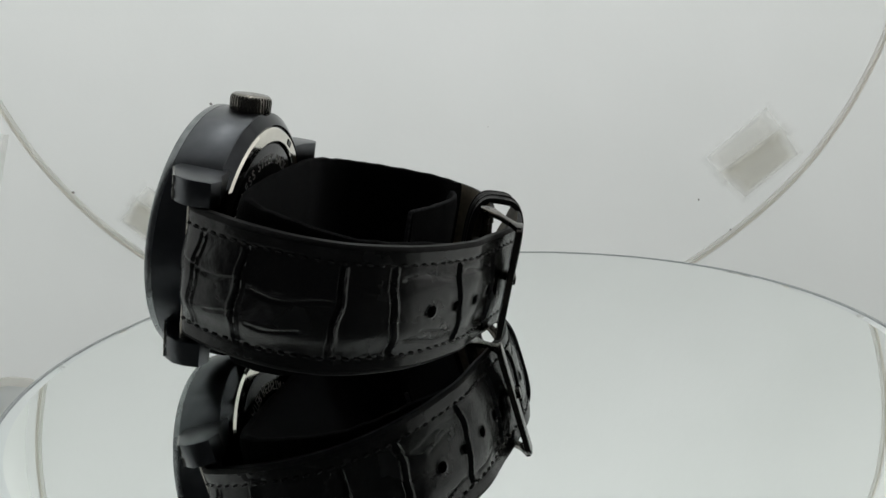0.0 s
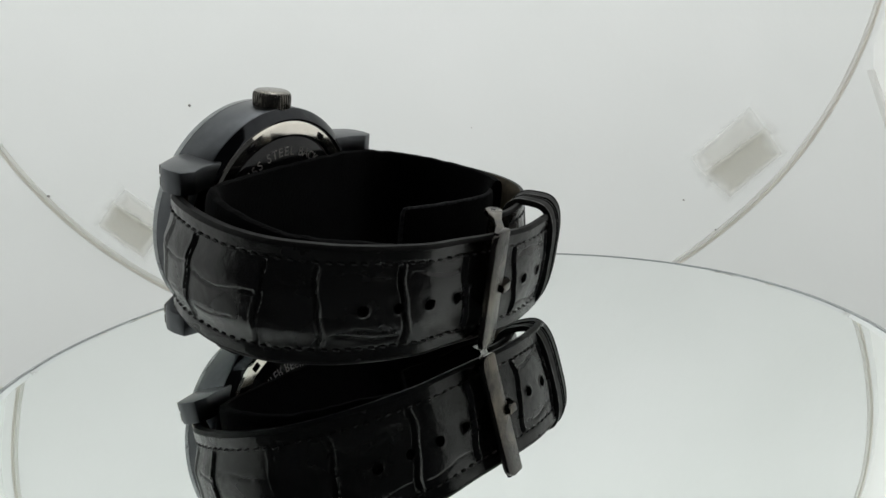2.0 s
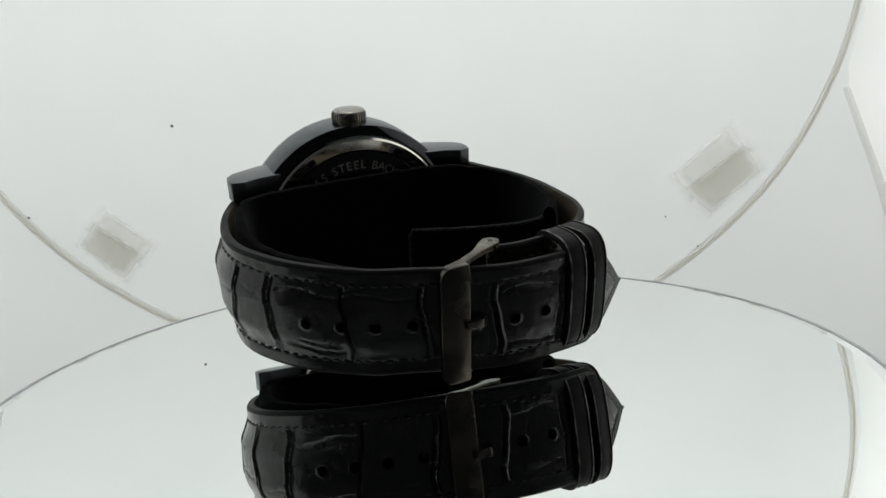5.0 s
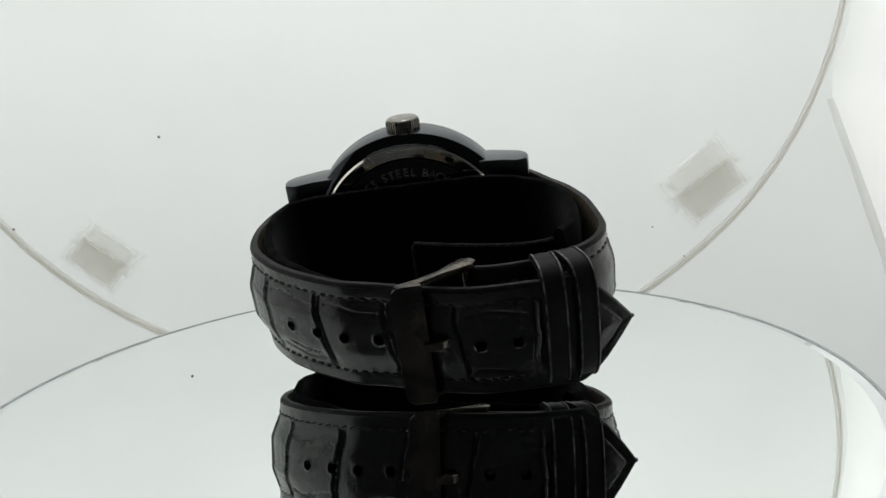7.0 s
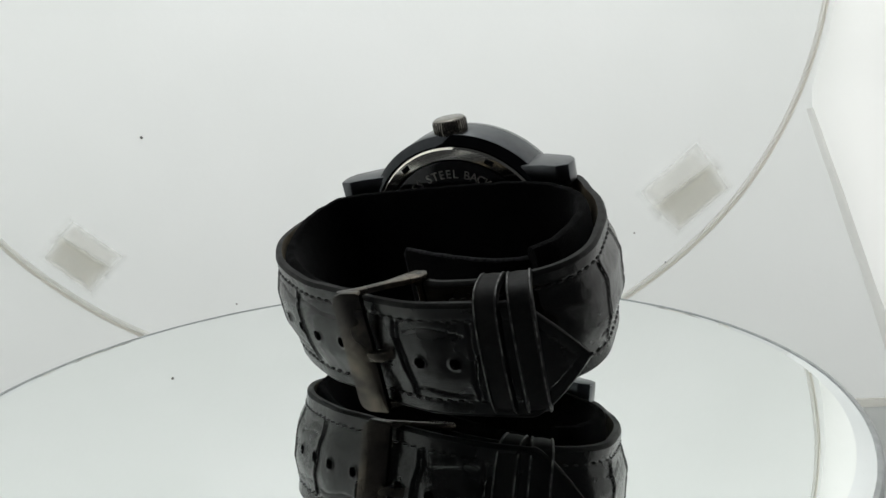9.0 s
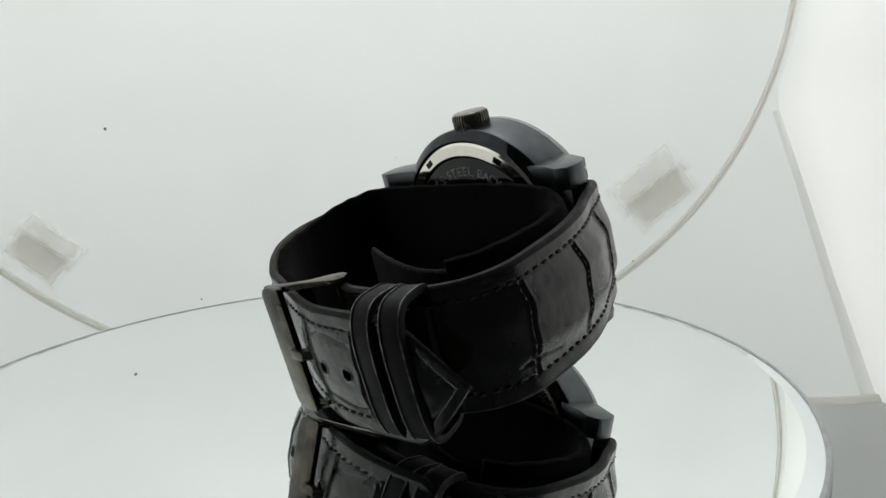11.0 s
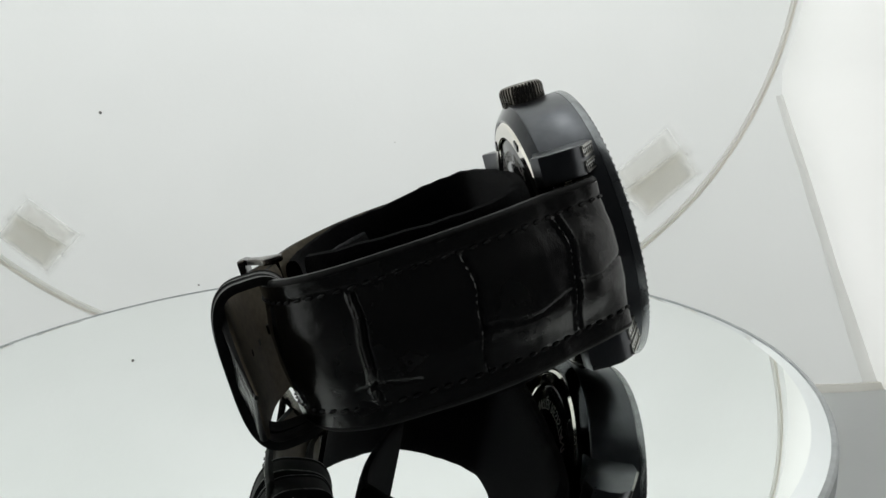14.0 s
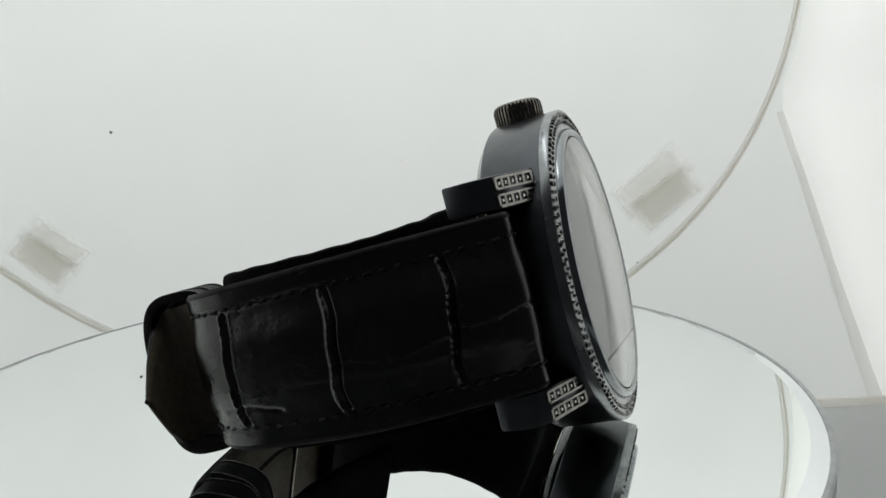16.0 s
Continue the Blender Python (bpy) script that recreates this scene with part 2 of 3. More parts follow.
def build_tent():
    # back panel
    rows = []
    for i in range(61):
        b = -95 + i * (470 / 60)
        row = []
        for j in range(61):
            a = -245 + 11 + j * (490 / 60)
            row.append(on_cloth(a, b))
        rows.append(row)
    wall = part("wall_back", sheet(rows), CLOTH, None, "", True, "structure")
    tagged(wall, "white cloth back panel of a photo tent, softly creased", "wall")
    # the round seam: piping beside a narrow stitched fold
    for name, off, minor, mat, lab in (("trim", 0.0, 0.7, PIPING, "thin beige piping in a round seam"), ("trim", -1.5, 0.7, BINDING, "pale folded binding beside the round seam")):
        bm = bmesh.new()
        n, k = 220, 8
        vs = []
        for i in range(n):
            t = 2 * math.pi * i / n
            rr = RING_R + off + 1.0 * math.sin(3 * t + 1) + 0.6 * math.sin(7 * t)
            vs.append([bm.verts.new(on_cloth(RING_A + (rr + minor * math.cos(2 * math.pi * j / k)) * math.cos(t), RING_B + (rr + minor * math.cos(2 * math.pi * j / k)) * math.sin(t), 0.35 + 0.8 * minor * math.sin(2 * math.pi * j / k))) for j in range(k)])
        for i in range(n):
            for j in range(k):
                bm.faces.new((vs[i][j], vs[(i + 1) % n][j], vs[(i + 1) % n][(j + 1) % k], vs[i][(j + 1) % k]))
        ob = part(name, bm, mat, None, lab, True, "structure")
        tagged(ob, category="trim")

    # the side walls and the roof: they leave the back panel along a leaning crease, then along the ring
    def edge(side):
        pts = [(WALL_A + side * 211, -82.0), (WALL_A + side * 197, -30.0), (WALL_A + side * 188, 8.0), (WALL_A + side * 178.5, 45.0)]
        for deg in range(-28, 91, 6):
            t = radians(deg)
            pts.append((RING_A + side * (RING_R + 3.2) * math.cos(t), RING_B + (RING_R + 3.2) * math.sin(t)))
        return pts

    for side, name in ((1, "wall_right"), (-1, "wall_left")):
        e = edge(side)
        m = len(e)
        rows = []
        for i, (a, b) in enumerate(e):
            q0 = back(a, b, 0.5)
            f = i / (m - 1)
            # the front rim of the tent, a rounded square
            ang = -0.62 + f * (math.pi / 2 + 0.62)
            fx = side * min(0.25, 0.34 * math.cos(ang)) if f < 0.999 else 0.0
            fz = FLOOR_Z + min(0.42, max(0.0, 0.20 + 0.33 * math.sin(ang)))
            q1 = Vector((fx + 0.0116, -0.105, fz))
            row = []
            for j in range(25):
                g = j / 24
                q = q0.lerp(q1, g)
                bulge = math.sin(math.pi * g) * 0.012
                q.x += side * bulge * math.cos(ang)
                q.z += bulge * max(0.0, math.sin(ang))
                row.append(q + Vector((side, 0, 0)) * wrinkle(q, 0.002 * math.sin(math.pi * min(1, g * 3) / 2)))
            rows.append(row)
        ob = part(name, sheet(rows), CLOTH, None, "", True, "structure")
        tagged(ob, "white translucent cloth side of a photo tent", "wall")
        # binding along the leaning crease
        bm = bmesh.new()
        strip = []
        for i in range(19):
            t = i / 18 * 3
            k = min(2, int(t))
            a0, b0 = e[k]
            a1, b1 = e[k + 1]
            a, b = a0 + (a1 - a0) * (t - k), b0 + (b1 - b0) * (t - k)
            w = 6.2 - 3.4 * i / 18
            strip.append([bm.verts.new(back(a - side * w * u, b, 0.3 + h)) for u, h in ((0, 0.9), (0.5, 1.2), (1, 0.2))])
        for r0, r1 in zip(strip, strip[1:]):
            for k in range(2):
                bm.faces.new((r0[k], r0[k + 1], r1[k + 1], r1[k]))
        ob = part("trim", bm, BINDING, None, "pale cloth binding along a tent corner", True, "structure")
        tagged(ob, category="trim")

    # floor cloth: its back edge rises and dips along the back panel
    def seam_b(a):
        return -64 + 11 * smoothstep(-142, -168, a) - 18 * smoothstep(60, 222, a) - 9 * smoothstep(-170, -235, a)

    rows = []
    for i in range(41):
        g = i / 40
        row = []
        for j in range(41):
            a = -238 + 11.6 + j * (476 / 40)
            q1 = back(a, seam_b(a))
            q0 = Vector((q1.x, -0.2, FLOOR_Z))
            q = q0.lerp(q1, g)
            q.z = FLOOR_Z + (q1.z - FLOOR_Z) * smoothstep(0.75, 1.0, g)
            q.z += wrinkle(q, 0.0008)
            row.append(q)
        rows.append(row)
    ob = part("floor", sheet(rows), CLOTH, None, "", True, "structure")
    tagged(ob, "white cloth floor of a photo tent", "floor")
    bm = bmesh.new()
    strip = []
    for i in range(61):
        a = -225 + RING_A + i * 7.5
        q = back(a, seam_b(a) + 1.0)
        strip.append([bm.verts.new(q + Vector((0, dy, dz))) for dy, dz in ((-0.0006, 0.0022), (-0.0020, 0.0022), (-0.0030, -0.0006))])
    for r0, r1 in zip(strip, strip[1:]):
        for k in range(2):
            bm.faces.new((r0[k], r0[k + 1], r1[k + 1], r1[k]))
    tagged(part("trim", bm, PIPING, None, "beige seam where back panel meets the floor", True, "structure"), category="trim")


def patch(corners, name, mat, label, cat, out=0.5, fade=0.3):
    """A thin four-sided piece on the back panel; its look fades over the outer part."""
    n = 24
    P = [Vector((a - (4.0 if a < 0 else 1.6), b, 0)) for a, b in corners]
    verts, inside, faces = [], [], []
    for i in range(n + 1):
        for j in range(n + 1):
            u, v = -0.22 + 1.44 * i / n, -0.22 + 1.44 * j / n
            q = P[0].lerp(P[1], u).lerp(P[3].lerp(P[2], u), v)
            d = 0.35 * noise.noise(Vector((q.x * 0.2, q.y * 0.2, 3)))
            verts.append(on_cloth(q.x + d, q.y + d, out + 0.5 + 0.2 * d))
            e = 0.22 + min(u, 1 - u, v, 1 - v)
            inside.append(smoothstep(0.0, 0.1 + fade, e) ** 1.4)
            if i < n and j < n:
                k = i * (n + 1) + j
                faces.append((k, k + 1, k + n + 2, k + n + 1))
    me = bpy.data.meshes.new(name)
    me.from_pydata(verts, [], faces)
    me.materials.append(mat)
    me.shade_smooth()
    at = me.attributes.new("inside", "FLOAT", "POINT")
    for k, w in enumerate(inside):
        at.data[k].value = w
    return tagged(new(name, me), label, cat)


build_tent()
# tabs behind the cloth: their shade coloured as pale squares, half of each darker
patch([(143.1, 23.8), (148.7, 13.6), (127.6, -0.8), (118.7, 8.9)], "tab_shade_patch", CLOTH_PATCH, "greyish beige soft shade of tape behind the white tent cloth", "tape", 0.4)
patch([(137.7, 32.0), (145.0, 21.8), (121.0, 6.0), (114.6, 15.7)], "tab_shade_patch", CLOTH_PATCH_PALE, "pale beige soft shade of tape behind the white tent cloth", "tape", 0.0)
patch([(-111.8, 15.0), (-95.9, 2.5), (-102.9, -5.6), (-118.0, 7.6)], "tab_shade_patch", CLOTH_PATCH, "greyish beige soft shade of tape behind the white tent cloth", "tape", 0.4)
patch([(-107.3, 19.7), (-91.4, 6.5), (-97.5, 0.0), (-114.0, 13.0)], "tab_shade_patch", CLOTH_PATCH_PALE, "pale beige soft shade of tape behind the cloth beside the seam", "tape", 0.0)
for a, b, r in ((-84.2, 51.3, 0.6), (106.7, -1.4, 0.4), (118.8, -14.4, 0.45), (-53.2, -15.8, 0.4), (-141.0, 20.4, 0.6), (24.8, 34.1, 0.22)):
    bm = bmesh.new()
    bmesh.ops.create_icosphere(bm, subdivisions=1, radius=r * MM)
    for v in bm.verts:
        v.co *= 1 + 0.4 * noise.noise(v.co * 2500)
        v.co += on_cloth(a, b, 0.3)
    tagged(part("dust_speck", bm, SPECK, None, "tiny dark speck of lint on white cloth"), category="lint", group="specks of lint on the tent")

# ---------- the turntable with its mirror ----------
turntable = tagged(new("turntable"), "round mirror turntable with a thin dark glass edge", "turntable")


def lathe_z(profile, n=180):
    bm = lathe_y(profile, n)
    bmesh.ops.rotate(bm, cent=(0, 0, 0), matrix=Matrix.Rotation(radians(90), 3, "X"), verts=bm.verts)
    return bm


DISC_R = 76.4
part("mirror", lathe_z([(0, 0), (40, 0), (DISC_R - 3.2, 0)]), MIRROR, turntable, "clear round mirror glass")
part("bevel", lathe_z([(DISC_R - 3.2, 0), (DISC_R - 0.9, -0.35)]), BEVEL, turntable, "ground bevel round the mirror edge")
part("rim", lathe_z([(DISC_R - 0.9, -0.35), (DISC_R - 0.85, -0.2), (DISC_R - 0.3, -0.22), (DISC_R, -0.6), (DISC_R, -3.4), (DISC_R - 0.4, -3.8), (0, -3.8)]), RIM, turntable, "dark ground glass edge")
part("base", lathe_z([(60, -3.9), (62, -6), (62, -20), (66, -24), (66, FLOOR_Z / MM + 1.2), (0, FLOOR_Z / MM + 1.2)], 96), PLASTIC, turntable, "white plastic turntable base")

# ---------- the watch ----------
# local axes: x towards the lug pair with the buckle strap, y out of the dial, z towards the crown
watch = tagged(new("wrist_watch"), "black steel watch with embossed black leather strap on a mirror", "watch")
R_CASE = 22.25

case = part("case", lathe_y([(20.75, -4.75), (R_CASE - 0.1, -3.75), (R_CASE, -3.6), (R_CASE, 3.9), (18.0, 3.9), (18.0, -4.6)], closed=True), GUNMETAL, watch, "satin black plated case")
part("back_chamfer", lathe_y([(19.95, -4.4), (19.95, -5.0), (20.3, -5.15), (20.72, -4.98), (R_CASE - 0.12, -3.82), (R_CASE - 0.4, -3.75), (20.6, -4.55)], closed=True), POLISHED, watch, "polished black chamfer round the case back")
part("bezel", lathe_y([(R_CASE - 0.2, 3.92), (R_CASE + 0.04, 3.95), (R_CASE + 0.04, 4.95), (R_CASE - 0.06, 5.12), (R_CASE - 0.25, 5.1), (R_CASE - 2.1, 5.2), (R_CASE - 2.3, 5.35), (R_CASE - 2.8, 5.3), (R_CASE - 2.8, 3.92)], closed=True), BEZEL_TOP, watch, "dark steel bezel ring set with stones")
part("glass_ring", lathe_y([(R_CASE - 2.85, 4.0), (R_CASE - 2.85, 5.6), (R_CASE - 3.1, 6.0), (R_CASE - 3.6, 6.15), (R_CASE - 4.0, 5.9), (R_CASE - 4.0, 4.0)], closed=True), RING_STEEL, watch, "polished steel ring round the glass")
part("crystal", lathe_y([(0, 6.45), (9, 6.35), (R_CASE - 4.2, 6.0), (R_CASE - 4.05, 5.8), (R_CASE - 4.05, 5.1), (0, 5.2)], 96), GLASS, watch, "clear watch glass").visible_shadow = False
part("dial", lathe_y([(0, 4.2), (R_CASE - 4.1, 4.2), (R_CASE - 4.1, 4.0), (0, 4.0)], 96), DIAL, watch, "pale silvery dial")
ring = part("back_ring", lathe_y([(17.35, -5.0), (17.55, -5.45), (19.5, -5.35), (19.9, -5.0), (19.9, -4.0), (17.35, -4.0)], closed=True), STEEL, watch, "polished steel ring on the case back")
part("back_plate", lathe_y([(0, -5.15), (16.6, -5.15), (17.0, -5.0), (17.05, -4.2), (0, -4.2)]), BACKPLATE, watch, "dark brushed case back plate")
for k in range(6):
    t = radians(60 * k + 0)
    # dark block on the ring; the shade of the recess is put into its colour
    bm = box_bm(-0.95, 0.95, -5.56, -5.30, 18.0, 19.1, 0.1, 1)
    bmesh.ops.rotate(bm, cent=(0, 0, 0), matrix=Matrix.Rotation(t + radians(30), 3, "Y"), verts=bm.verts)
    part("notch", bm, BACKPLATE, ring, "opener notch as a dark block, coloured like its shaded recess")


def lettering(text, radius, step_deg, centre_index, height, top=True):
    bm = bmesh.new()
    spots, at = [], 0.0
    for ch in text:
        wide = 0.6 if ch in " I" else 1.0
        spots.append(at + wide / 2)
        at += wide
    for i, ch in enumerate(text):
        if ch == " ":
            continue
        cu = bpy.data.curves.new("letter", "FONT")
        cu.body, cu.size, cu.align_x, cu.extrude = ch, height * 1.42, "CENTER", 0.02
        tmp = new("letter", cu)
        bpy.context.view_layer.update()
        me = bpy.data.meshes.new_from_object(tmp.evaluated_get(bpy.context.evaluated_depsgraph_get()))
        bpy.data.objects.remove(tmp)
        bpy.data.curves.remove(cu)
        a = (spots[i] - spots[centre_index]) * step_deg
        b2 = bmesh.new()
        b2.from_mesh(me)
        bpy.data.meshes.remove(me)
        # upright facing the back, then round the plate
        stand = Matrix.Rotation(radians(90), 4, "X")
        if top:
            m = Matrix.Rotation(radians(a), 4, "Y") @ Matrix.Translation((0, -5.19, radius)) @ stand
        else:
            m = Matrix.Rotation(radians(-a), 4, "Y") @ Matrix.Translation((0, -5.19, -radius - height)) @ stand
        b2.transform(Matrix.Scale(MM, 4) @ m)
        tmpm = bpy.data.meshes.new("t")
        b2.to_mesh(tmpm)
        b2.free()
        bm.from_mesh(tmpm)
        bpy.data.meshes.remove(tmpm)
    return bm


part("lettering", lettering("STAINLESS STEEL BACK", 13.5, 6.2, 13, 1.75), LETTER, watch, "engraved words STAINLESS STEEL BACK", False)
part("lettering", lettering("WATER RESISTANT", 12.8, 5.6, 7, 1.8, False), LETTER, watch, "engraved words WATER RESISTANT", False)

# lugs
LUG = [(13.5, 3.1), (18.3, 3.05), (21.3, 1.55), (24.2, 0.0), (25.4, -1.8), (25.6, -3.6), (25.2, -6.0), (22.8, -6.6), (19.8, -5.2), (15.0, -4.6)]

def make_stone(mat):
    bm = bmesh.new()
    bmesh.ops.create_cone(bm, cap_ends=True, segments=6, radius1=0.36 * MM, radius2=0.19 * MM, depth=0.24 * MM)
    me = bpy.data.meshes.new("stone")
    bm.to_mesh(me)
    bm.free()
    me.materials.append(mat)
    return me


stone_me = make_stone(STONE)
lug_stone_me = make_stone(LUG_STONE)


def setting_bar(q0, q1, z0, z1, nrm, high):
    bm = bmesh.new()
    c = [Vector((q.x, q.y, z)) for q, z in ((q0, z0), (q1, z0), (q1, z1), (q0, z1))]
    lo = [bm.verts.new(v - nrm * 0.5) for v in c]
    hi = [bm.verts.new(v + nrm * high) for v in c]
    bm.faces.new(lo)
    bm.faces.new(hi)
    for k in range(4):
        bm.faces.new((lo[k], lo[(k + 1) % 4], hi[(k + 1) % 4], hi[k]))
    return scaled(bm)


for sx in (1, -1):
    for sz in (1, -1):
        outline = [(sx * x, y) for x, y in LUG]
        z0, z1 = sorted((sz * 10.7, sz * 14.7))
        lug = part("lug", prism_z(outline, z0, z1, 0.35, 2), GUNMETAL, watch, "black faceted lug")
        # silver plate on the sloping face, set with two rows of stones
        a, b = Vector((sx * 18.5, 2.95, 0)), Vector((sx * 24.0, 0.1, 0))
        d = (b - a).normalized()
        nrm = Vector((-d.y, d.x, 0))
        if nrm.y < 0:
            nrm = -nrm
        for fz0, fz1 in ((10.9, 11.2), (12.2, 12.45), (12.95, 13.2), (14.2, 14.5)):
            part("setting_rail", setting_bar(a, b, sz * fz0, sz * fz1, nrm, 0.28), PLATE_SILVER, lug, "silver rail of the stone setting", False)
        for row0, row1 in ((11.0, 12.35), (13.05, 14.4)):
            for u0 in (-0.05, 0.19, 0.40, 0.61, 0.80, 0.97):
                part("setting_claw", setting_bar(a.lerp(b, u0), a.lerp(b, u0 + 0.055), sz * row0, sz * row1, nrm, 0.2), PLATE_SILVER, lug, "silver claw between stones", False)
        for r in (11.7, 13.7):
            for u0 in (0.10, 0.32, 0.53, 0.73, 0.91):
                q = a.lerp(b, u0) + nrm * 0.12 + Vector((0, 0, sz * r))
                s = new("stone", lug_stone_me)
                s.parent = lug
                s.matrix_local = Matrix.LocRotScale(q * MM, nrm.to_track_quat("Z", "Y"), None)
for k in range(240):
    t = 2 * math.pi * k / 240
    r = R_CASE - 0.72 if k % 2 else R_CASE - 1.62
    q = Vector((r * math.cos(t), 5.24, r * math.sin(t)))
    s = new("stone", stone_me)
    s.parent = watch
    s.matrix_local = Matrix.LocRotScale(q * MM, Vector((0, 1, 0)).to_track_quat("Z", "Y"), Vector((1.22, 1.22, 1.3)))


def build_crown():
    bm = bmesh.new()
    n = 38
    prof = [(2.2, 20.9, 0), (2.2, 21.8, 0), (3.3, 21.85, 0), (3.5, 22.1, 1), (3.55, 23.9, 1), (3.45, 24.4, 1), (3.2, 24.75, 0), (2.9, 24.95, 0), (2.0, 25.05, 0), (0.8, 25.1, 0)]
    rings = []
    for r, z, flute in prof:
        row = []
        for k in range(n * 4):
            t = 2 * math.pi * k / (n * 4)
            rr = r - (0.24 if (flute and k % 4 in (2, 3)) else 0)
            row.append(bm.verts.new((0.5 + rr * math.cos(t), -0.8 + rr * math.sin(t), z)))
        rings.append(row)
    for a, b in zip(rings, rings[1:]):
        for k in range(n * 4):
            q = (k + 1) % (n * 4)
            bm.faces.new((a[k], a[q], b[q], b[k]))
    bm.faces.new(rings[-1])
    return scaled(bm)


part("crown", build_crown(), CROWN_METAL, watch, "fluted gunmetal winding crown")

# strap: outer line of each half, seen along the crown axis
HOLE_SIDE = [(-22.2, -1.6), (-24.9, -3.2), (-27.6, -9.0), (-29.2, -15.6), (-29.5, -22.0), (-28.0, -28.4), (-23.7, -35.0), (-19.3, -39.2), (-14.6, -42.4), (-10.3, -44.8), (-4.6, -46.5), (1.0, -48.4), (6.3, -50.0), (11.6, -51.1), (17.4, -51.1), (24.0, -50.4), (30.4, -48.9), (36.6, -46.3)]
BUCKLE_SIDE = [(21.9, -1.0), (23.2, 0.7), (25.5, 0.5), (27.6, -3.0), (29.4, -7.0), (32.4, -13.0), (34.5, -20.0), (35.2, -27.0), (35.1, -33.8), (32.6, -39.2), (28.0, -42.8), (21.6, -45.0), (15.0, -45.6), (11.4, -45.0)]
TURN = Matrix.Rotation(radians(2), 3, "Z")


def strap_turn(bm):
    """The buckle and loops sit two degrees round from the case."""
    bmesh.ops.rotate(bm, cent=(0, 0, 0), matrix=TURN, verts=bm.verts)
    bmesh.ops.translate(bm, vec=(0, 1.3 * MM, 0), verts=bm.verts)
    return bm


def crease_depth(s, z, creases, length_marks):
    d = 0.0
    for s0, amp, ph, z0, z1, deep in creases:
        if z0 <= z <= z1:
            line = s0 + amp * math.sin(z * 0.33 + ph) + 0.12 * math.sin(z * 1.1 + ph * 3)
            g = (s - line) / 0.3
            if abs(g) < 6:
                d += 0.7 * deep * math.exp(-g * g) - 0.62 * deep * math.exp(-((g - 2.0) / 0.8) ** 2) - 0.12 * deep * math.exp(-((g + 2.1) / 0.9) ** 2)
    for zz, a0, a1, deep, ph in length_marks:
        if a0 <= s <= a1:
            g = (z - zz - 0.5 * math.sin(s * 0.5 + ph)) / 0.26
            if abs(g) < 3:
                d += deep * math.exp(-g * g) * min(1, (s - a0) / 0.8, (a1 - s) / 0.8)
    return d


def strap_half(path, width, thick, pad, zc, creases, length_marks, holes, tip=0.0, step=0.18, nz=104, mark=2.75):
    """One half of the strap: a padded outer face with embossed creases, stitched border, edges and lining."""
    pts = spline(path, step)
    total = pts[-1][2]
    bm = bmesh.new()
    outer, inner = [], []
    side = 1
    # which way is outward: away from the middle of the loop
    q, tg, _ = pts[len(pts) // 2]
    out = Vector((tg.y, -tg.x))
    if out.dot(q - Vector((0, -25))) < 0:
        side = -1
    for q, tg, s in pts:
        nrm = Vector((tg.y, -tg.x)) * side
        w = width(s / total)
        if tip and s > total - tip:
            w *= max(0.04, 1 - ((s - (total - tip)) / tip) ** 1.35)
        th, pd, c = thick(s / total), pad(s / total), zc(s / total)
        if tip:
            th *= 1 - 0.5 * smoothstep(total - tip, total, s)
        ro, ri = [], []
        for k in range(nz + 1):
            u = -1 + 2 * k / nz
            u = math.copysign(abs(u) ** 0.92, u)
            z = u * w
            e = w - abs(z)
            h = -0.38 * max(0.0, 1 - e / 0.7) ** 2
            h += pd * smoothstep(mark - 0.2, mark + 5.0, e)
            g = (e - mark) / 0.32
            if abs(g) < 3:
                h -= 0.13 * math.exp(-g * g)
            if e > mark:
                h -= crease_depth(s, z, creases, length_marks) * smoothstep(mark, mark + 0.8, e)
            for hs in holes:
                r = math.hypot(s - hs, z)
                if r < 1.3:
                    h += -1.9 * (1 - smoothstep(0.62, 0.85, r)) + 0.17 * math.exp(-((r - 1.0) / 0.17) ** 2)
            h += 0.045 * noise.noise(Vector((s * 0.6, z * 0.6, 1.7 * side))) + 0.009 * noise.noise(Vector((s * 0.9, z * 4.2, 5.1)))
            p2 = q + nrm * h
            ro.append(bm.verts.new((p2.x, p2.y, z + c)))
            if k % 8 == 0:
                p3 = q - nrm * (th - 0.35 * max(0.0, 1 - e / 0.7) ** 2)
                ri.append(bm.verts.new((p3.x, p3.y, z + c)))
        outer.append(ro)
        inner.append(ri)
    for r0, r1 in zip(outer, outer[1:]):
        for k in range(nz):
            f = bm.faces.new((r0[k], r0[k + 1], r1[k + 1], r1[k]))
            if k < 4 or k > nz - 5:
                f.material_index = 2
    m = len(inner[0])
    for r0, r1 in zip(inner, inner[1:]):
        for k in range(m - 1):
            bm.faces.new((r0[k], r0[k + 1], r1[k + 1], r1[k])).material_index = 1
    for i in range(len(outer) - 1):
        for k, kk in ((0, 0), (nz, m - 1)):
            bm.faces.new((outer[i][k], outer[i + 1][k], inner[i + 1][kk], inner[i][kk])).material_index = 2
    for i in (0, len(outer) - 1):
        f = bm.faces.new(outer[i] + inner[i][::-1])
        f.material_index = 2
    return scaled(bm), pts, side


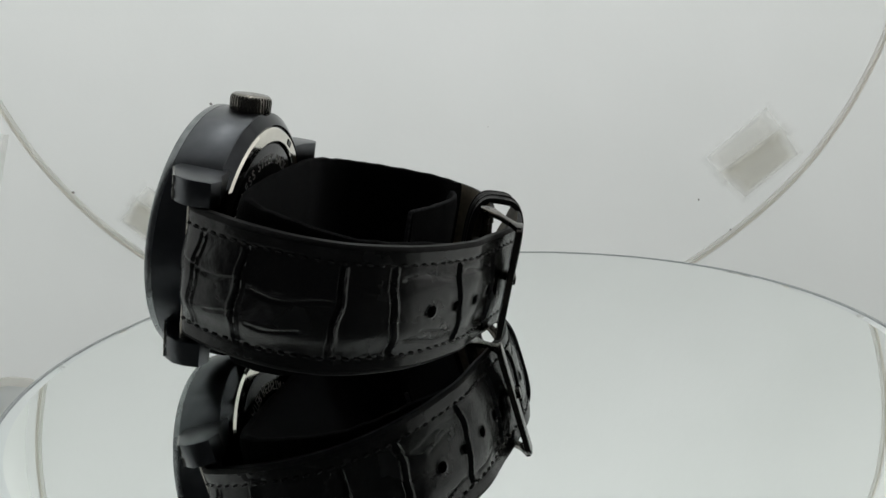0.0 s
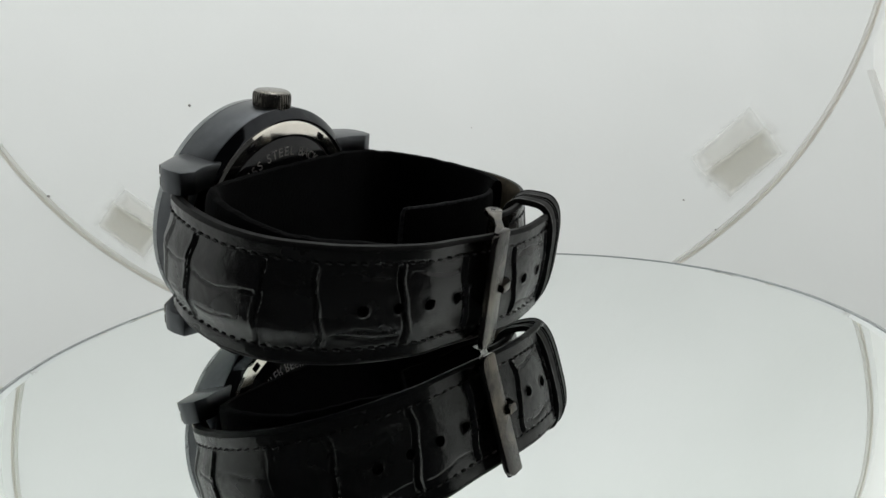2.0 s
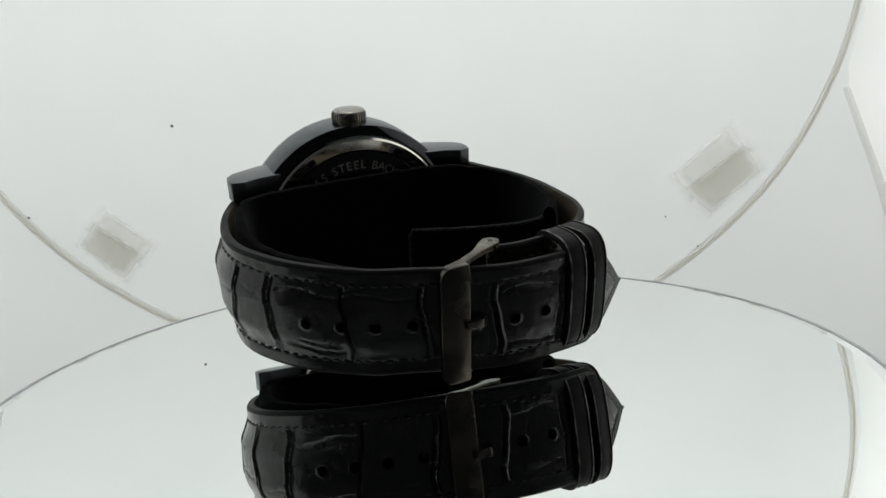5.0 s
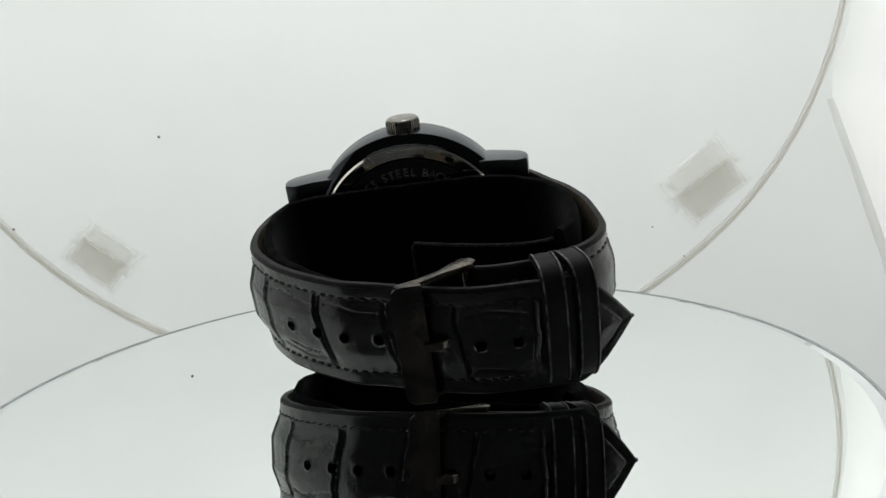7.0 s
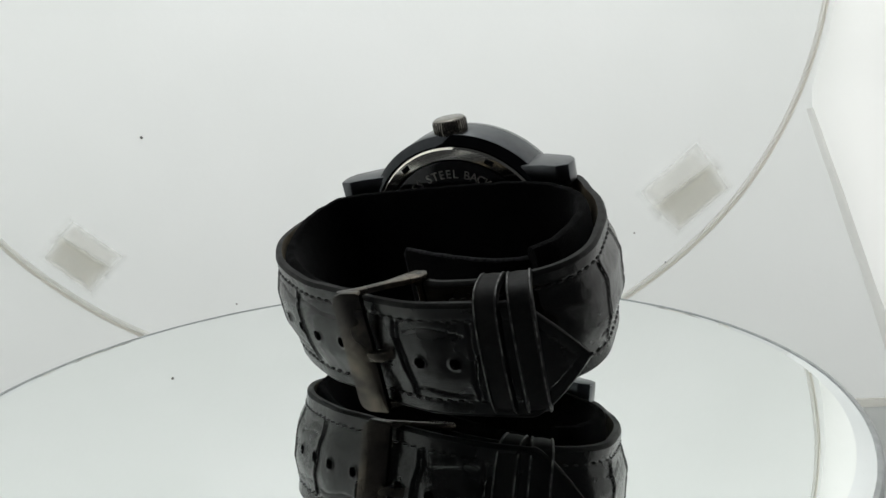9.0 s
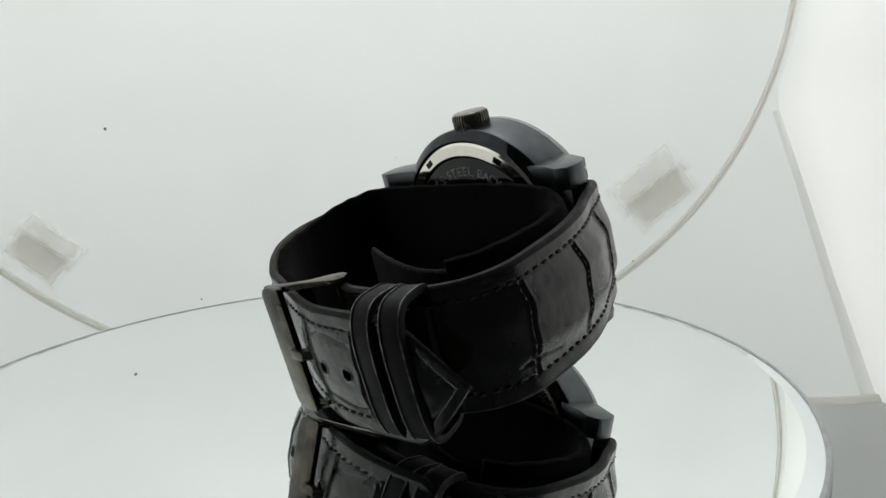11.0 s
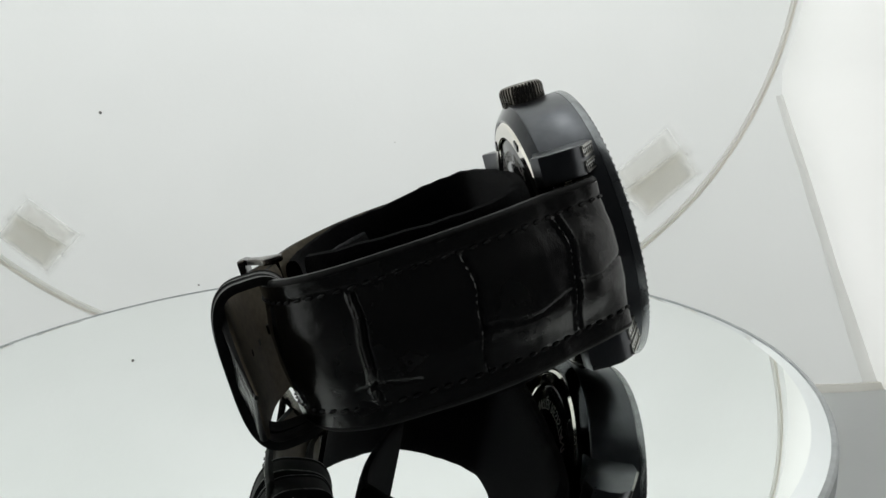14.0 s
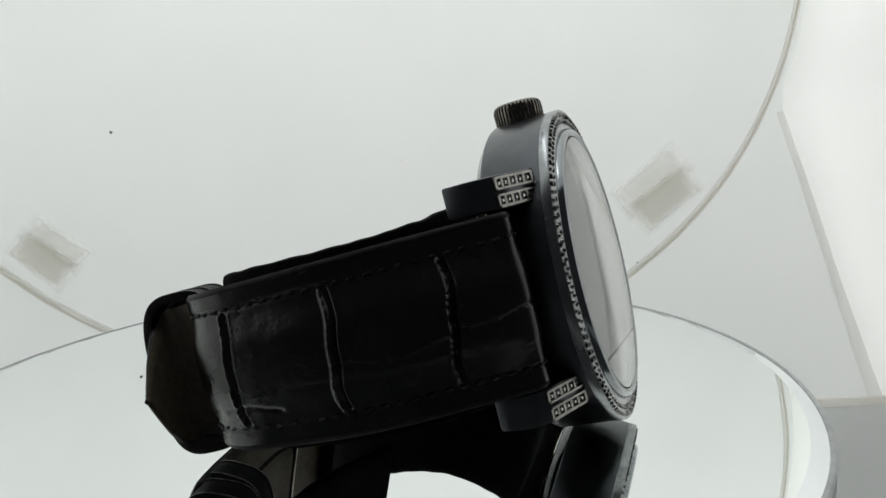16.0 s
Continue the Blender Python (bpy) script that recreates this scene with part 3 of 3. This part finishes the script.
def stitches(pts, side, width, zc, s0, s1, mark, sign):
    """A row of sunk stitches beside the strap's edge."""
    bm = bmesh.new()
    total = pts[-1][2]
    s = s0
    while s < s1:
        k = min(len(pts) - 1, int(s / total * (len(pts) - 1)))
        q, tg, _ = pts[k]
        nrm = Vector((tg.y, -tg.x)) * side
        z = sign * (width(s / total) - mark) + zc(s / total)
        m = Matrix(((tg.x, nrm.x, 0, q.x + nrm.x * 0.0), (tg.y, nrm.y, 0, q.y + nrm.y * 0.0), (0, 0, 1, z), (0, 0, 0, 1)))
        r = bmesh.ops.create_icosphere(bm, subdivisions=1, radius=1.0, matrix=m @ Matrix.Rotation(radians(9), 4, "Y") @ Matrix.Diagonal((0.6, 0.24, 0.2, 1)))
        s += 1.85
    return scaled(bm)


W_LONG = lambda f: 10.35 - 0.75 * smoothstep(0.05, 0.7, f)
T_LONG = lambda f: 1.8 - 0.4 * smoothstep(0.1, 0.7, f)
P_LONG = lambda f: 1.5 * (1 - 0.75 * smoothstep(0.1, 0.75, f)) * smoothstep(0.0, 0.05, f) + 0.1
Z_LONG = lambda f: 0.35 - 1.1 * smoothstep(0.3, 0.8, f) - 0.8 * smoothstep(0.8, 1.0, f)
long_pts = spline(HOLE_SIDE, 0.18)
L_LONG = long_pts[-1][2]


def arc_at(pts, x, y):
    return min(pts, key=lambda p: (p[0].x - x) ** 2 + (p[0].y - y) ** 2)[2]


HOLES = [arc_at(long_pts, x, y) for x, y in ((-19.9, -39.0), (-15.2, -42.3), (-10.5, -45.1), (-4.7, -46.9), (5.6, -49.9), (11.6, -51.2), (17.3, -51.2))]
LONG_CREASES = [(6.0, 0.4, 0.4, -9, 9, 0.3), (13.9, 0.45, 0.0, -9, 9, 0.66), (27.8, 0.4, 0.0, -9, 9, 0.58), (36.1, -0.5, 0.1, -9, 9, 0.5), (49.4, -0.7, 0.0, -9, 9, 0.62), (61.9, -0.65, 0.2, -9, 9, 0.46), (73.7, -0.65, 0.0, -9, 9, 0.6), (85.4, 0.2, 0.4, -9, 9, 0.45)]
LONG_MARKS = [(2.5, 3, 14.6, 0.22, 0.0), (1.5, 15.4, 28, 0.24, 1.0), (-3.5, 15.4, 24, 0.2, 2.0), (-2.8, 8, 14, 0.18, 0.5), (-3.6, 41, 49, 0.2, 0.3), (4.0, 30, 36, 0.16, 0.3), (5.0, 74.6, 84.8, 0.3, 0.0), (-5.3, 75.2, 84.8, 0.3, 1.0), (5.2, 37.2, 48.6, 0.24, 0.0), (-5.2, 38.4, 49.6, 0.22, 0.6), (5.0, 50.2, 60.8, 0.2, 0.7)]
bm, pts, sd = strap_half(HOLE_SIDE, W_LONG, T_LONG, P_LONG, Z_LONG, LONG_CREASES, LONG_MARKS, HOLES, tip=10.0)
strap_long = part("strap_long_end", bm, [LEATHER, LINING, EDGE], watch, "black crocodile-embossed leather strap end with punched holes")
for sign in (1, -1):
    part("stitching", stitches(pts, sd, W_LONG, Z_LONG, 2.5, L_LONG - 11.5, 2.75, sign), THREAD, strap_long, "black thread stitching", kind="stuff")

W_SHORT = lambda f: 10.35 - 0.75 * smoothstep(0.1, 0.95, f)
T_SHORT = lambda f: 1.8 - 0.4 * smoothstep(0.2, 0.9, f)
P_SHORT = lambda f: 1.5 * (1 - 0.7 * smoothstep(0.2, 0.9, f)) * smoothstep(0.0, 0.15, f) + 0.1
Z_SHORT = lambda f: 0.1 - 0.1 * f
short_pts = spline(BUCKLE_SIDE, 0.18)
SHORT_CREASES = [(12.8, -0.6, 0.0, -9, 9, 0.55), (26.2, -0.5, 0.2, -9, 9, 0.5), (39.6, -0.3, 0.3, -9, 9, 0.5), (52.4, 0.5, 0.3, -9, 9, 0.4)]
SHORT_MARKS = [(-0.8, 1.5, arc_at(short_pts, 29.5, -7.4), 0.25, 0.0), (-2.2, arc_at(short_pts, 29.5, -7.4), arc_at(short_pts, 34.6, -20.1), 0.22, 1.0), (-5.0, arc_at(short_pts, 35.0, -27.0), arc_at(short_pts, 34.9, -32.8) + 3, 0.25, 0.4)]
bm, pts, sd = strap_half(BUCKLE_SIDE, W_SHORT, T_SHORT, P_SHORT, Z_SHORT, SHORT_CREASES, SHORT_MARKS, [])
strap_short = part("strap_buckle_end", bm, [LEATHER, LINING, EDGE], watch, "black crocodile-embossed leather strap end at the buckle")
for sign in (1, -1):
    part("stitching", stitches(pts, sd, W_SHORT, Z_SHORT, 2.5, pts[-1][2] - 4, 2.75, sign), THREAD, strap_short, "black thread stitching", kind="stuff")


def tube_z(x, y, r, z0, z1, n=16):
    return prism_z([(x + r * math.cos(2 * math.pi * k / n), y + r * math.sin(2 * math.pi * k / n)) for k in range(n)], z0, z1)


for sx in (1, -1):
    part("spring_bar", tube_z(sx * 23.4, -2.6, 0.8, -10.9, 10.9), CROWN_METAL, watch, "steel spring bar between the lugs")

# buckle
def buckle_plate():
    """A flat bar with rounded outer corners, thicker than the arms."""
    out = []
    for cx, cz, r, a0 in ((1.3, 10.2, 0.5, 0), (-1.2, 8.6, 2.1, 90), (-1.2, -8.6, 2.1, 180), (1.3, -10.2, 0.5, 270)):
        for k in range(7):
            a = radians(a0 + 15 * k)
            out.append((cx + r * math.cos(a), cz + r * math.sin(a)))
    bm = prism_z(out, 51.5, 52.6, 0.22, 2)
    bmesh.ops.rotate(bm, cent=(0, 0, 0), matrix=Matrix.Rotation(radians(90), 3, "X"), verts=bm.verts)
    return bm


buckle = part("buckle", strap_turn(buckle_plate()), BUCKLE_METAL, watch, "worn gunmetal buckle plate")
ARM = [(-2.4, -52.3), (1.5, -51.5), (5.2, -49.3), (8.2, -48.0), (10.0, -47.3), (10.6, -46.0), (9.8, -44.7), (8.2, -44.6), (6.8, -45.8), (4.4, -48.2), (1.0, -50.2), (-2.4, -51.4)]
for sz in (1, -1):
    z0, z1 = sorted((sz * 9.7, sz * 10.7))
    arm = part("buckle_arm", strap_turn(prism_z(ARM, z0, z1, 0.25, 2)), BUCKLE_METAL, buckle)
    # dark plug where the pivot hole is, the hole's shade given by its colour
    part("pivot_hole", strap_turn(tube_z(9.0, -45.9, 0.42, *sorted((sz * 10.2, sz * 10.74)))), BACKPLATE, arm, "small dark plug coloured like the shaded pivot hole")
part("buckle_bar", strap_turn(tube_z(8.9, -46.0, 0.7, -10.4, 10.4)), BUCKLE_METAL, buckle)
part("buckle_tongue", strap_turn(prism_z([(8.9, -46.8), (8.4, -45.3), (4.4, -51.0), (1.0, -52.65), (0.9, -53.3), (3.8, -53.2), (5.2, -52.0)], -0.85, 0.7, 0.2, 2)), BUCKLE_METAL, buckle, "gunmetal buckle tongue")


def keeper(cx, cy, turn, half_depth, width, name_label):
    """A leather loop round both strap ends, with a raised ridge along each edge."""
    bm = bmesh.new()
    hz, hy, thick = 10.9, half_depth, 1.1
    n, ex = 64, 2.0 / 3.2
    path = []
    for k in range(n):
        t = 2 * math.pi * k / n
        c, sn = math.cos(t), math.sin(t)
        px, pz = math.copysign(abs(c) ** ex, c) * hy, math.copysign(abs(sn) ** ex, sn) * hz
        nx, nz = math.copysign(abs(c) ** (2 - ex), c) / hy, math.copysign(abs(sn) ** (2 - ex), sn) / hz
        ln = math.hypot(nx, nz)
        path.append((px, pz, nx / ln, nz / ln))
    sect = [(-0.5, 0.0), (-0.5, 0.75), (-0.46, 1.0), (-0.40, 1.04), (-0.34, 0.86), (0.0, 0.95), (0.34, 0.86), (0.40, 1.04), (0.46, 1.0), (0.5, 0.75), (0.5, 0.0)]
    rows = []
    for qx, qz, c, s in path:
        row = []
        for a, h in sect:
            r = (h - 1) * thick
            row.append(bm.verts.new((a * width, qx + r * c, qz + r * s)))
        rows.append(row)
    m = len(rows)
    for i in range(m):
        r0, r1 = rows[i], rows[(i + 1) % m]
        for k in range(len(sect)):
            q = (k + 1) % len(sect)
            bm.faces.new((r0[k], r0[q], r1[q], r1[k])).material_index = 1 if k in (2, 7) else 0
    bm.transform(Matrix.Translation((cx, cy, -0.3)) @ Matrix.Rotation(radians(turn), 4, "Z"))
    return part("keeper_loop", strap_turn(scaled(bm)), [EDGE, WORN], watch, name_label)


keeper(21.2, -48.3, 5, 5.7, 3.7, "black leather keeper loop")
keeper(25.4, -47.6, 15, 5.6, 3.7, "black leather keeper loop")

# velvet cuff inside the strap: a bent band whose ends overlap near the buckle
CUFF = [(-1.3, -44.0), (-5.8, -43.7), (-11.2, -41.8), (-16.8, -38.2), (-21.4, -33.5), (-24.7, -27.3), (-26.0, -20.3), (-25.0, -14.1), (-21.5, -9.9), (-12.4, -8.3), (0.3, -7.8), (12.3, -7.8), (21.3, -8.7), (27.5, -12.5), (30.3, -18.9), (30.5, -26.9), (29.2, -33.2), (26.5, -37.0)]
FLAP = [(30.4, -22.5), (30.9, -27.0), (29.8, -32.0), (27.0, -35.4), (22.5, -36.9), (17.5, -36.5), (13.0, -35.3), (7.5, -33.5), (2.0, -31.2)]


def build_cuff(path, flat=False):
    pts = spline(path, 0.6)
    total = pts[-1][2]
    bm = bmesh.new()
    rows = []
    for q, tg, s in pts:
        f = s / total
        mid = smoothstep(0.20, 0.38, f) * (1 - 0.6 * smoothstep(0.66, 0.84, f))
        hw = (9.4 if flat else 10.5 - 2.4 * smoothstep(0.18, 0.0, f) + 2.5 * mid) + 0.25 * noise.noise(Vector((s * 0.35, 0, 7)))
        nrm = Vector((tg.y, -tg.x))
        row = []
        for k in range(20):
            t = 2 * math.pi * k / 20
            c, sn = math.cos(t), math.sin(t)
            zz = math.copysign(abs(sn) ** 0.35, sn) * hw
            nn = math.copysign(abs(c) ** 0.6, c) * (0.8 if flat else 1.35)
            p2 = q + nrm * nn
            row.append(bm.verts.new((p2.x, p2.y, zz - 0.2)))
        rows.append(row)
    for r0, r1 in zip(rows, rows[1:]):
        for k in range(20):
            bm.faces.new((r0[k], r0[(k + 1) % 20], r1[(k + 1) % 20], r1[k]))
    bm.faces.new(rows[0])
    bm.faces.new(rows[-1][::-1])
    return scaled(bm)


cuff = tagged(new("display_cuff"), "black velvet display cuff filling the closed watch strap", "cuff")
part("band", build_cuff(CUFF), VELVET, cuff, "bent black velvet band")
flap = part("flap", build_cuff(FLAP, True), VELVET, cuff, "overlapping black velvet end flap")


def hem():
    """A thin rolled hem along the flap's upper edge and down its free end."""
    line = [Vector((q.x, q.y, 9.1 + 0.12 * noise.noise(Vector((s * 0.4, 2, 0))))) for q, tg, s in spline(FLAP, 0.6)]
    line = line[len(line) // 4:]
    end = line[-1]
    line += [Vector((end.x - 0.5, end.y, z)) for z in (8.4, 5.0, 2.0, -2.0, -6.0)]
    bm = bmesh.new()
    rows = []
    for i, c in enumerate(line):
        d = (line[min(i + 1, len(line) - 1)] - line[max(i - 1, 0)]).normalized()
        u = d.cross(Vector((0.3, 0.9, 0.31))).normalized()
        v = d.cross(u)
        rows.append([bm.verts.new(c + 0.42 * (u * math.cos(k * math.pi / 4) + v * math.sin(k * math.pi / 4))) for k in range(8)])
    for r0, r1 in zip(rows, rows[1:]):
        for k in range(8):
            bm.faces.new((r0[k], r0[(k + 1) % 8], r1[(k + 1) % 8], r1[k]))
    bm.faces.new(rows[0])
    bm.faces.new(rows[-1])
    return scaled(bm)


part("hem", hem(), HEM, flap, "rolled hem, paler grey for the sheen on its edge")


# ---------- what moves ----------
BASE = Matrix(((0.16877, -0.96077, 0.22007, -0.03801), (0.98439, 0.15297, -0.08708, 0.00834), (0.05001, 0.23132, 0.97159, 0.02289), (0, 0, 0, 1)))


def turned(t):
    return Matrix.Rotation(-radians(12.3973 * t), 4, "Z")


def motions():
    steps = [0.5 * k for k in range(33)]
    walk(watch, [(t, turned(t) @ BASE) for t in steps])
    walk(cuff, [(t, turned(t) @ BASE) for t in steps])
    # the plate lies slightly out of centre
    walk(turntable, [(t, Matrix.Translation((0.0016, 0.0046, 0)) @ Matrix.Rotation(-radians(12.3973 * t), 4, "Z")) for t in steps])


motions()
